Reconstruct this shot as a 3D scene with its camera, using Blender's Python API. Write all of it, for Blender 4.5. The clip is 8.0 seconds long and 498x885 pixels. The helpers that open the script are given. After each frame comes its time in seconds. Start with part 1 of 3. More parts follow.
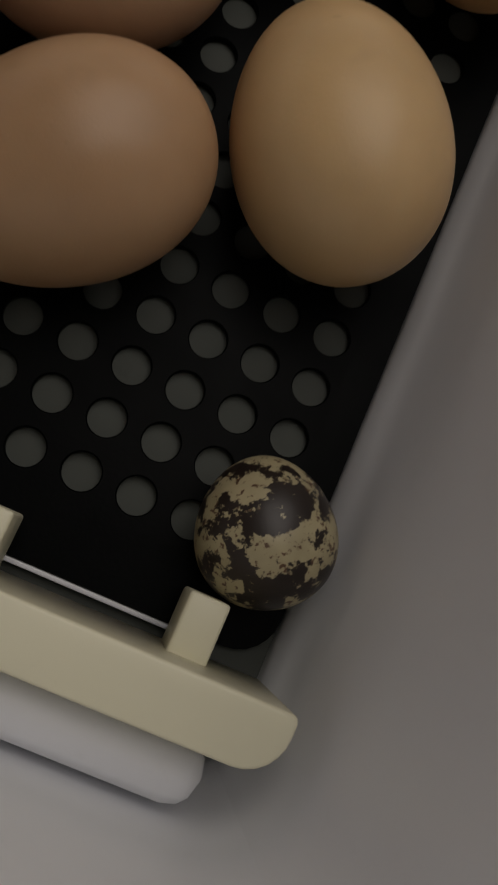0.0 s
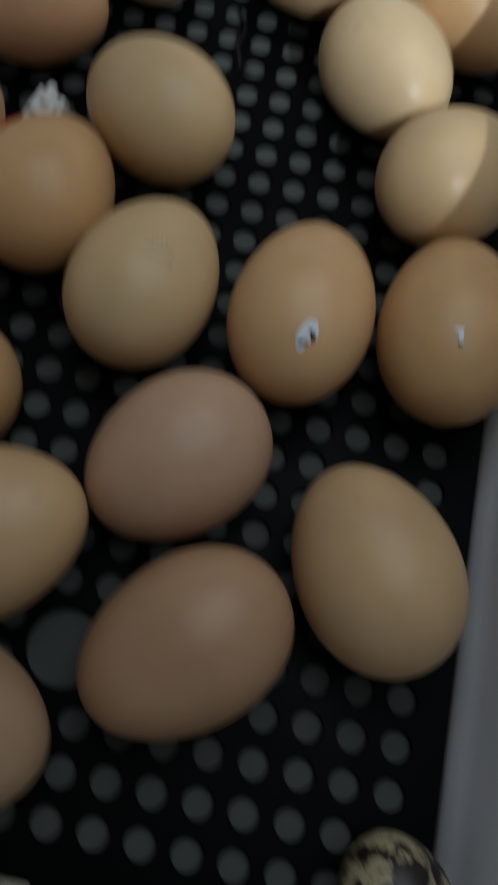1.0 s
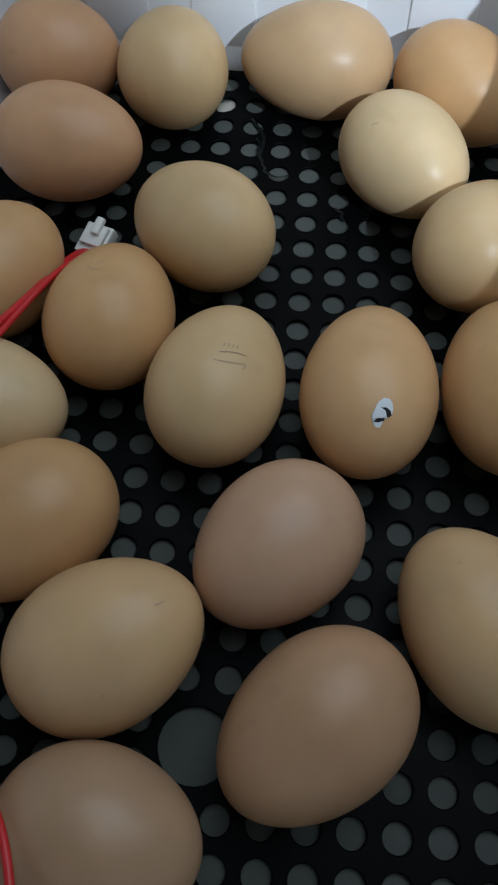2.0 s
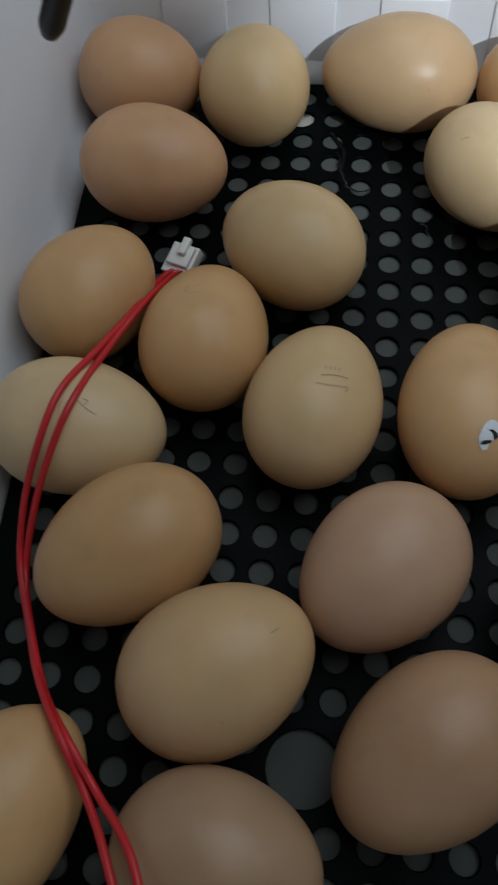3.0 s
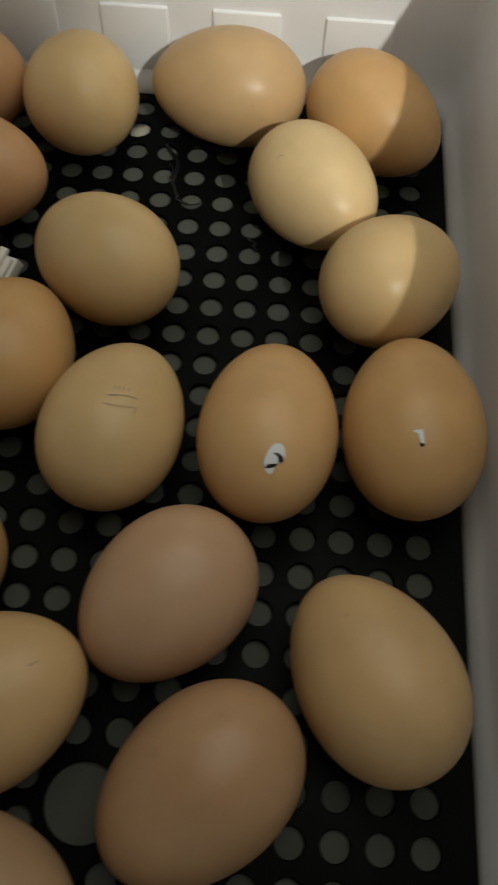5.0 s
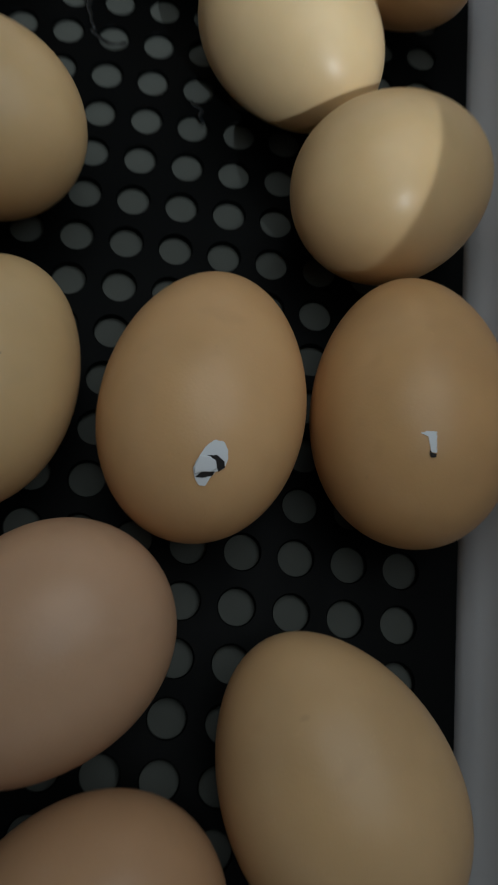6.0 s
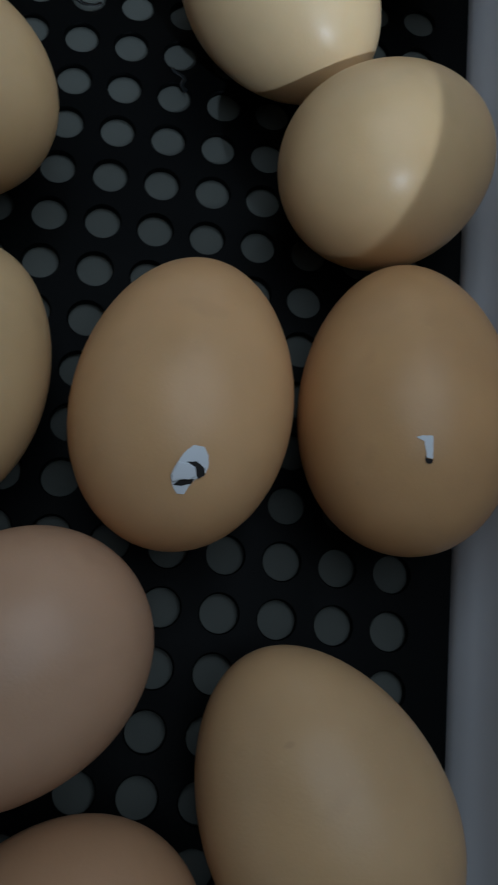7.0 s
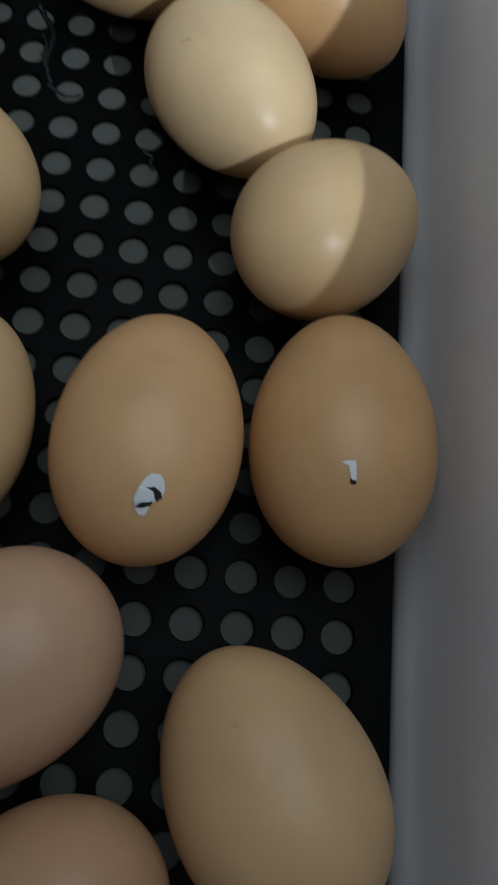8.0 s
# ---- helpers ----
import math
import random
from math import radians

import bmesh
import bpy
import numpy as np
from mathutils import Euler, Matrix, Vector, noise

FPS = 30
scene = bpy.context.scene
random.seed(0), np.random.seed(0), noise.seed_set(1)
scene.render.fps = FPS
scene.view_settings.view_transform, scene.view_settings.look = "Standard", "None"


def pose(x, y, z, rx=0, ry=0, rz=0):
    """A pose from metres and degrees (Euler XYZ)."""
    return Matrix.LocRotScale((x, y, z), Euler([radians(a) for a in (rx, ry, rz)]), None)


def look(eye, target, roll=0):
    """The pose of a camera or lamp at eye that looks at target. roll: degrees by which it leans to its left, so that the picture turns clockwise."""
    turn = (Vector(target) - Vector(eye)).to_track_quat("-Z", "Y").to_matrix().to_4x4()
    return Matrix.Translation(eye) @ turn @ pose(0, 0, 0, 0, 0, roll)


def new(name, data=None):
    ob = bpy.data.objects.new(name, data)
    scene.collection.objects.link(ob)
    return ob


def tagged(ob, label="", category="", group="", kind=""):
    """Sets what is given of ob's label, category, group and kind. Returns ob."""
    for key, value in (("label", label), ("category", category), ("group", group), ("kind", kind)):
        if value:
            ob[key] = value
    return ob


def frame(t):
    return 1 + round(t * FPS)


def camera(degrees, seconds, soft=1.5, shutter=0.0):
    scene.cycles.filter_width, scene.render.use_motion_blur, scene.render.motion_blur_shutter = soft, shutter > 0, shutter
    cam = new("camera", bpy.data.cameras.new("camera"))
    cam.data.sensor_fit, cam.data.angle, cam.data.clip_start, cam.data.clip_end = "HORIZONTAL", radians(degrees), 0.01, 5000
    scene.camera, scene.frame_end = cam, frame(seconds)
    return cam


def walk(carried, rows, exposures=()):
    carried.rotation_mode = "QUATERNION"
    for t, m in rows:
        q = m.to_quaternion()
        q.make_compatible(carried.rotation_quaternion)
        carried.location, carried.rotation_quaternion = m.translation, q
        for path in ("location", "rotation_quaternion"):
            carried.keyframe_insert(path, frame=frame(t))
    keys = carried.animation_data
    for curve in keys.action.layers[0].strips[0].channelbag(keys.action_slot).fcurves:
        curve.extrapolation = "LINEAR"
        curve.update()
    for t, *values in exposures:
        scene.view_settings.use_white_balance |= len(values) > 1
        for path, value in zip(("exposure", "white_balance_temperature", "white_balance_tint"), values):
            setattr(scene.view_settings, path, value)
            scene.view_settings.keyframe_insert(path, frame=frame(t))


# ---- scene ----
from mathutils.bvhtree import BVHTree
from mathutils.geometry import delaunay_2d_cdt

# ---- camera and its walk ----
cam = camera(35.2, 8.0, soft=1.9, shutter=0.6)
ROWS = [
    (0.0, 0.01299, -0.13550, 0.16663, 7.293, -9.430, 23.471),
    (0.3, 0.01166, -0.13984, 0.15995, 9.321, -10.533, 22.143),
    (0.5, 0.01176, -0.13842, 0.16988, 12.249, -8.034, 20.871),
    (0.6, 0.00117, -0.13175, 0.18029, 12.777, -9.207, 20.013),
    (0.7, -0.01696, -0.12302, 0.19109, 13.875, -10.930, 17.380),
    (0.8, -0.01578, -0.11122, 0.20433, 15.986, -7.179, 15.696),
    (0.9, -0.01877, -0.10296, 0.21827, 18.303, -5.680, 13.827),
    (1.0, -0.01952, -0.09581, 0.22795, 20.238, -4.236, 12.065),
    (1.2, -0.02251, -0.09146, 0.23839, 22.943, -1.632, 9.053),
    (1.5, -0.03371, -0.10104, 0.23590, 25.049, -0.417, 6.469),
    (2.0, -0.03797, -0.09943, 0.23914, 25.814, 0.623, 5.176),
    (3.3, -0.06323, -0.09254, 0.24741, 25.589, 3.503, 5.816),
    (3.5, -0.06447, -0.09081, 0.25123, 25.948, 2.887, 5.664),
    (4.0, -0.05438, -0.08701, 0.25677, 26.184, 2.029, 5.142),
    (4.5, -0.02658, -0.08811, 0.24525, 26.068, 0.845, 4.335),
    (5.0, -0.01675, -0.08353, 0.23993, 25.815, -1.290, 4.054),
    (5.2, -0.01008, -0.07980, 0.23306, 25.764, -1.646, 4.186),
    (6.3, -0.02070, -0.02120, 0.16957, 14.358, -8.471, 6.434),
    (6.5, -0.02048, -0.02145, 0.16948, 14.195, -8.462, 6.616),
    (7.0, -0.01745, -0.02070, 0.17033, 14.439, -8.226, 5.706),
    (7.5, -0.00457, -0.02487, 0.17639, 15.479, -8.111, 5.023),
    (8.0, -0.00807, -0.02851, 0.19494, 17.473, -7.198, 4.502),
]
EXPOSURES = [
    (0.0, -1.33, 8700, 22), (0.5, -1.3, 8900, 22), (1.0, -1.48, 6700, 12), (1.2, -1.3, 6550, 10), (1.5, -1.12, 6400, 10), (2.0, -1.12, 6350, 10), (3.5, -1.4, 6850, 12), (4.0, -1.33, 6650, 10),
    (4.5, -1.32, 7250, 10), (5.0, -1.43, 9200, 11), (6.5, -1.68, 6150, 10), (7.0, -1.73, 6050, 10), (7.5, -1.63, 5950, 10), (8.0, -1.5, 6650, 11),
]
walk(cam, [(t, pose(x, y, z, rx, ry, rz)) for t, x, y, z, rx, ry, rz in ROWS], EXPOSURES)

# ---- light ----
world = bpy.data.worlds.new("room_dusk")
scene.world = world
world.use_nodes = True
world.node_tree.nodes["Background"].inputs["Color"].default_value = (0.75, 0.85, 1.0, 1)
world.node_tree.nodes["Background"].inputs["Strength"].default_value = 0.05


def lamp(name, kind, power, colour, m):
    data = bpy.data.lights.new(name, kind)
    data.energy, data.color = power, colour
    ob = new(name, data)
    ob.matrix_world = m
    return ob


# a lamp in the room, over the front wall and a little to the right, throws a soft-edged pool on the back of the tray
POOL = Vector((0.000, 0.182, 0.03))
beam = lamp("room_lamp_beam", "SPOT", 138.0, (0.74, 0.87, 1.0), look(POOL + 1.4 * Vector((0.326, -0.668, 0.669)), POOL))
# narrow soft cone stands in for shade from an unseen blocker over the front
beam.data.spot_size, beam.data.spot_blend, beam.data.shadow_soft_size = radians(9.2), 1.0, 0.010
# soft fill lamp added close over the box for the general light
fill_lamp = lamp("overhead_fill", "AREA", 2.7, (0.76, 0.89, 1.0), look((0.06, 0.13, 0.42), (0.0, 0.09, 0)))
fill_lamp.data.shape, fill_lamp.data.size, fill_lamp.data.size_y = "RECTANGLE", 0.45, 0.40


# ---- materials ----
class Nodes:
    """A small helper round one node tree."""

    def __init__(self, name, colour, rough=0.5, metal=0.0):
        self.mat = bpy.data.materials.new(name)
        self.mat.use_nodes = True
        self.tree = self.mat.node_tree
        self.bsdf = self.tree.nodes["Principled BSDF"]
        self.bsdf.inputs["Base Color"].default_value = (*colour, 1)
        self.bsdf.inputs["Roughness"].default_value = rough
        self.bsdf.inputs["Metallic"].default_value = metal

    def add(self, kind, **inputs):
        node = self.tree.nodes.new(kind)
        for key, value in inputs.items():
            node.inputs[key.replace("_", " ")].default_value = value
        return node

    def link(self, a, b):
        self.tree.links.new(a, b)

    def coords(self, spread=40.0):
        """Object coordinates, moved by a random step for each object."""
        tex, info = self.add("ShaderNodeTexCoord"), self.add("ShaderNodeObjectInfo")
        mul = self.add("ShaderNodeMath")
        mul.operation = "MULTIPLY"
        mul.inputs[1].default_value = spread
        self.link(info.outputs["Random"], mul.inputs[0])
        vec = self.add("ShaderNodeVectorMath")
        vec.operation = "ADD"
        self.link(tex.outputs["Object"], vec.inputs[0])
        self.link(mul.outputs[0], vec.inputs[1])
        return vec.outputs[0]

    def noise(self, vec, scale, detail=3.0, rough=0.55):
        node = self.add("ShaderNodeTexNoise", Scale=scale, Detail=detail, Roughness=rough)
        self.link(vec, node.inputs["Vector"])
        return node.outputs["Fac"]

    def ramp(self, fac, stops):
        node = self.add("ShaderNodeValToRGB")
        els = node.color_ramp.elements
        for k, (pos, col) in enumerate(stops):
            el = els[k] if k < 2 else els.new(pos)
            el.position = pos
            el.color = (*col, 1) if len(col) == 3 else col
        self.link(fac, node.inputs["Fac"])
        return node.outputs["Color"]

    def mix(self, fac, a, b, blend="MIX"):
        node = self.add("ShaderNodeMix")
        node.data_type, node.blend_type = "RGBA", blend
        for value, key in ((fac, 0), (a, 6), (b, 7)):
            if hasattr(value, "is_linked"):
                self.link(value, node.inputs[key])
            elif key == 0:
                node.inputs[0].default_value = value
            else:
                node.inputs[key].default_value = (*value, 1)
        return node.outputs[2]

    def bump(self, heights, strength=0.2, distance=0.001):
        last = None
        for h in heights:
            node = self.add("ShaderNodeBump", Strength=strength, Distance=distance)
            self.link(h, node.inputs["Height"])
            if last is not None:
                self.link(last, node.inputs["Normal"])
            last = node.outputs["Normal"]
        self.link(last, self.bsdf.inputs["Normal"])


def shade(c, k):
    return tuple(v * k for v in c)


def shell_material(name, colour, blush):
    """Matt eggshell: cloudy tone, faint pale flecks and fine pores."""
    n = Nodes(name, colour, 0.46)
    vec = n.coords()
    cloud = n.ramp(n.noise(vec, 45, 3), [(0.3, shade(colour, 0.90)), (0.7, shade(colour, 1.07))])
    warm = n.mix(n.ramp(n.noise(vec, 22, 2), [(0.40, (0, 0, 0)), (0.75, (0.5, 0.5, 0.5))]), cloud, blush)
    fleck = n.ramp(n.noise(vec, 900, 2, 0.6), [(0.64, (0, 0, 0)), (0.78, (0.12, 0.12, 0.12))])
    pale = n.mix(fleck, warm, tuple(min(1, v * 1.25 + 0.03) for v in colour))
    smudge = n.ramp(n.noise(vec, 95, 2, 0.45), [(0.63, (0, 0, 0)), (0.78, (0.30, 0.30, 0.30))])
    pale = n.mix(smudge, pale, shade(colour, 0.72))
    spot = n.ramp(n.noise(vec, 260, 1, 0.4), [(0.80, (0, 0, 0)), (0.86, (0.3, 0.3, 0.3))])
    n.link(n.mix(spot, pale, shade(colour, 0.62)), n.bsdf.inputs["Base Color"])
    n.link(n.ramp(n.noise(vec, 120, 3), [(0.3, (0.33, 0.33, 0.33)), (0.7, (0.42, 0.42, 0.42))]), n.bsdf.inputs["Roughness"])
    n.bump([n.noise(vec, 1600, 2), n.noise(vec, 180, 2)], 0.10, 0.0003)
    n.bsdf.inputs["Subsurface Weight"].default_value = 0.08
    n.bsdf.inputs["Subsurface Radius"].default_value = (0.004, 0.002, 0.001)
    n.bsdf.inputs["Specular IOR Level"].default_value = 0.37
    return n.mat


def quail_material():
    cream, brown, dark = (0.45, 0.38, 0.23), (0.11, 0.055, 0.03), (0.022, 0.014, 0.011)
    n = Nodes("quail_shell", cream, 0.4)
    vec = n.coords()
    base = n.ramp(n.noise(vec, 90, 3), [(0.3, shade(cream, 0.8)), (0.7, shade(cream, 1.1))])
    small = n.ramp(n.noise(vec, 620, 3, 0.6), [(0.585, (0, 0, 0)), (0.63, (1, 1, 1))])
    mid = n.mix(small, base, brown)
    blotch = n.ramp(n.noise(vec, 125, 6, 0.66), [(0.478, (0, 0, 0)), (0.498, (1, 1, 1))])
    n.link(n.mix(blotch, mid, dark), n.bsdf.inputs["Base Color"])
    n.bump([n.noise(vec, 1500, 2)], 0.12, 0.0003)
    return n.mat


def plastic(name, colour, rough, grain=400.0, stain=0.06, bump=0.06):
    n = Nodes(name, colour, rough)
    vec = n.coords()
    tone = n.ramp(n.noise(vec, 14, 4), [(0.3, shade(colour, 1 - stain)), (0.7, shade(colour, 1 + stain * 0.6))])
    scuff = n.ramp(n.noise(vec, 140, 4, 0.7), [(0.60, (0, 0, 0)), (0.80, (0.35, 0.35, 0.35))])
    n.link(n.mix(scuff, tone, shade(colour, 1 - 2.2 * stain)), n.bsdf.inputs["Base Color"])
    n.link(n.ramp(n.noise(vec, 60, 3), [(0.3, (rough * 0.85,) * 3), (0.7, (min(1, rough * 1.15),) * 3)]), n.bsdf.inputs["Roughness"])
    n.bump([n.noise(vec, grain, 3)], bump, 0.0004)
    return n.mat


WHITE = plastic("white_moulded_plastic", (0.79, 0.80, 0.83), 0.42, 400.0, 0.04)
PAN = plastic("grey_pan_plastic", (0.086, 0.093, 0.084), 0.70, 500.0, 0.14)
PAN.node_tree.nodes["Principled BSDF"].inputs["Specular IOR Level"].default_value = 0.12
BLACK = plastic("black_tray_plastic", (0.002, 0.0024, 0.0025), 0.42, 900.0, 0.2, 0.10)
BLACK.node_tree.nodes["Principled BSDF"].inputs["Specular IOR Level"].default_value = 0.045
CREAM = plastic("cream_plastic", (0.76, 0.72, 0.54), 0.4)
SOCKET = plastic("ivory_nylon", (0.80, 0.79, 0.74), 0.45, 700.0)
RED = plastic("red_wire_sleeve", (0.56, 0.016, 0.020), 0.42, 900.0, 0.12)
RUBBER = plastic("black_rubber", (0.016, 0.016, 0.018), 0.36, 900.0, 0.15)
PAINT = plastic("room_paint", (0.62, 0.61, 0.59), 0.8, 120.0)
WOOD = plastic("table_laminate", (0.35, 0.27, 0.19), 0.5, 200.0, 0.15)
MEMBRANE = plastic("shell_membrane", (0.74, 0.77, 0.80), 0.6, 900.0, 0.05)
FILM = plastic("dried_film", (0.007, 0.009, 0.010), 0.2, 900.0, 0.3)
SHELL_CHIP = plastic("pale_shell_flake", (0.42, 0.39, 0.33), 0.6, 900.0, 0.08)
SLIT_SHADE = Nodes("slit_shade", (0.012, 0.009, 0.008), 0.8).mat
PENCIL = Nodes("pencil_lead", (0.36, 0.245, 0.145), 0.6).mat
FAINT = Nodes("rubbed_pencil_lead", (0.47, 0.325, 0.185), 0.6).mat


# ---- mesh helpers ----
def part(name, bm, material, parent=None, label="", smooth=True):
    mesh = bpy.data.meshes.new(name)
    bmesh.ops.recalc_face_normals(bm, faces=bm.faces[:])
    bm.to_mesh(mesh)
    bm.free()
    for poly in mesh.polygons:
        poly.use_smooth = smooth
    mesh.materials.append(material)
    ob = new(name, mesh)
    if parent is not None:
        ob.parent = parent
    return tagged(ob, label)


def box(bm, lo, hi, bevel=0.0, m=None):
    made = bmesh.ops.create_cube(bm, size=1.0)["verts"]
    lo, hi = Vector(lo), Vector(hi)
    for v in made:
        v.co = Vector([(lo[k] + hi[k]) / 2 + v.co[k] * (hi[k] - lo[k]) for k in range(3)])
    if bevel:
        edges = list({e for v in made for e in v.link_edges})
        made = bmesh.ops.bevel(bm, geom=edges, offset=bevel, segments=3, profile=0.5, affect="EDGES")["verts"]
    if m is not None:
        bmesh.ops.transform(bm, matrix=m, verts=list(made))
    return bm


def tube(bm, points, radius, sides=10, taper=None):
    """A round cord through points, smoothed by a spline."""
    pts = [Vector(p) for p in points]
    line = []
    for k in range(len(pts) - 1):
        a, b, c, d = pts[max(k - 1, 0)], pts[k], pts[k + 1], pts[min(k + 2, len(pts) - 1)]
        for s in range(8):
            u = s / 8
            line.append(0.5 * (2 * b + (c - a) * u + (2 * a - 5 * b + 4 * c - d) * u * u + (3 * b - a - 3 * c + d) * u ** 3))
    line.append(pts[-1])
    rings = []
    for k, p in enumerate(line):
        way = (line[min(k + 1, len(line) - 1)] - line[max(k - 1, 0)]).normalized()
        side = way.cross(Vector((0.13, 0.21, 0.97))).normalized()
        up = side.cross(way)
        r = radius if taper is None else radius * taper(k / (len(line) - 1))
        rings.append([bm.verts.new(p + r * (math.cos(q) * side + math.sin(q) * up)) for q in [2 * math.pi * j / sides for j in range(sides)]])
    for a, b in zip(rings, rings[1:]):
        for j in range(sides):
            bm.faces.new((a[j], a[(j + 1) % sides], b[(j + 1) % sides], b[j]))
    bm.faces.new(rings[0])
    bm.faces.new(rings[-1][::-1])
    return bm


PITCH = 0.0125  # between the tray's holes
X0, X1, Y0, Y1 = -13.1 * PITCH, 4.1 * PITCH, -11.7 * PITCH, 15.66 * PITCH  # the tray
RIM = 10.4 * PITCH  # top of the box


# ---- the box: four moulded walls, a pan under the tray, and the room round it ----
def outline(grow, radius, n=8):
    """A rounded rectangle round the tray, grown outwards, as points with the side each belongs to."""
    x0, x1, y0, y1 = X0 - grow, X1 + grow, Y0 - grow - FRONT, Y1 + grow
    pts = []
    for cx, cy, a0, sides in ((x1 - radius, y1 - radius, 0, "right back"), (x0 + radius, y1 - radius, 90, "back left"), (x0 + radius, y0 + radius, 180, "left front"), (x1 - radius, y0 + radius, 270, "front right")):
        one, two = sides.split()
        for k in range(n + 1):
            a = radians(a0 + 90 * k / n)
            pts.append((cx + radius * math.cos(a), cy + radius * math.sin(a), one if k < n / 2 else two))
    return pts


FRONT = 1.9 * PITCH  # the ledge between the tray and the front wall
PROFILE = [(-0.045, 0.0003, 0.010), (0.000, 0.0004, 0.010), (0.003, 0.0007, 0.011), (0.007, 0.0026, 0.012), (0.013, 0.0046, 0.014), (0.030, 0.0063, 0.016), (0.070, 0.0108, 0.020), (RIM - 0.002, 0.0170, 0.026), (RIM, 0.0184, 0.027)]
OUTER = [(RIM, 0.0240, 0.031), (RIM - 0.003, 0.0260, 0.033), (0.02, 0.0250, 0.032), (-0.052, 0.0240, 0.031)]
rings = [[(x, y, z, s) for x, y, s in outline(grow, radius)] for z, grow, radius in PROFILE + OUTER]
for side in ("left", "right", "front", "back"):
    bm = bmesh.new()
    grid = [[bm.verts.new(p[:3]) for p in ring] for ring in rings]
    count = len(rings[0])
    for a, b in zip(range(len(rings)), range(1, len(rings))):
        for k in range(count):
            if rings[0][k][3] == side:
                bm.faces.new((grid[a][k], grid[a][(k + 1) % count], grid[b][(k + 1) % count], grid[b][k]))
    bmesh.ops.delete(bm, geom=[v for v in bm.verts if not v.link_faces], context="VERTS")
    wall = part("wall_" + side, bm, WHITE)
    tagged(wall, "white moulded plastic side of the open incubator box", "wall", kind="structure")

bm = box(bmesh.new(), (X0 - 0.012, Y0 - FRONT - 0.012, -0.016), (X1 + 0.012, Y1 + 0.012, -0.0016))
for v in bm.verts:
    v.co.z -= 0.0010 * (v.co.y < 0)  # front of the pan set lower, to put more shade in its holes
tagged(part("floor", bm, PAN, smooth=False), "grey plastic pan floor under the perforated tray", "floor", kind="structure")

# blocks along the foot of the back wall
for k in range(4):
    x = -0.1365 + 0.0449 * k
    bm = box(bmesh.new(), (x, Y1 + 0.0026, 0.0006), (x + 0.0270, Y1 + 0.0088, 0.0362), 0.0007)
    for v in bm.verts:
        if v.co.y < Y1 + 0.005:
            v.co.y += 0.0030 * v.co.z / 0.036
    tagged(part("wall_rib", bm, WHITE), "shallow white plastic block on the back wall", "wall rib", "blocks of the back wall", "structure")


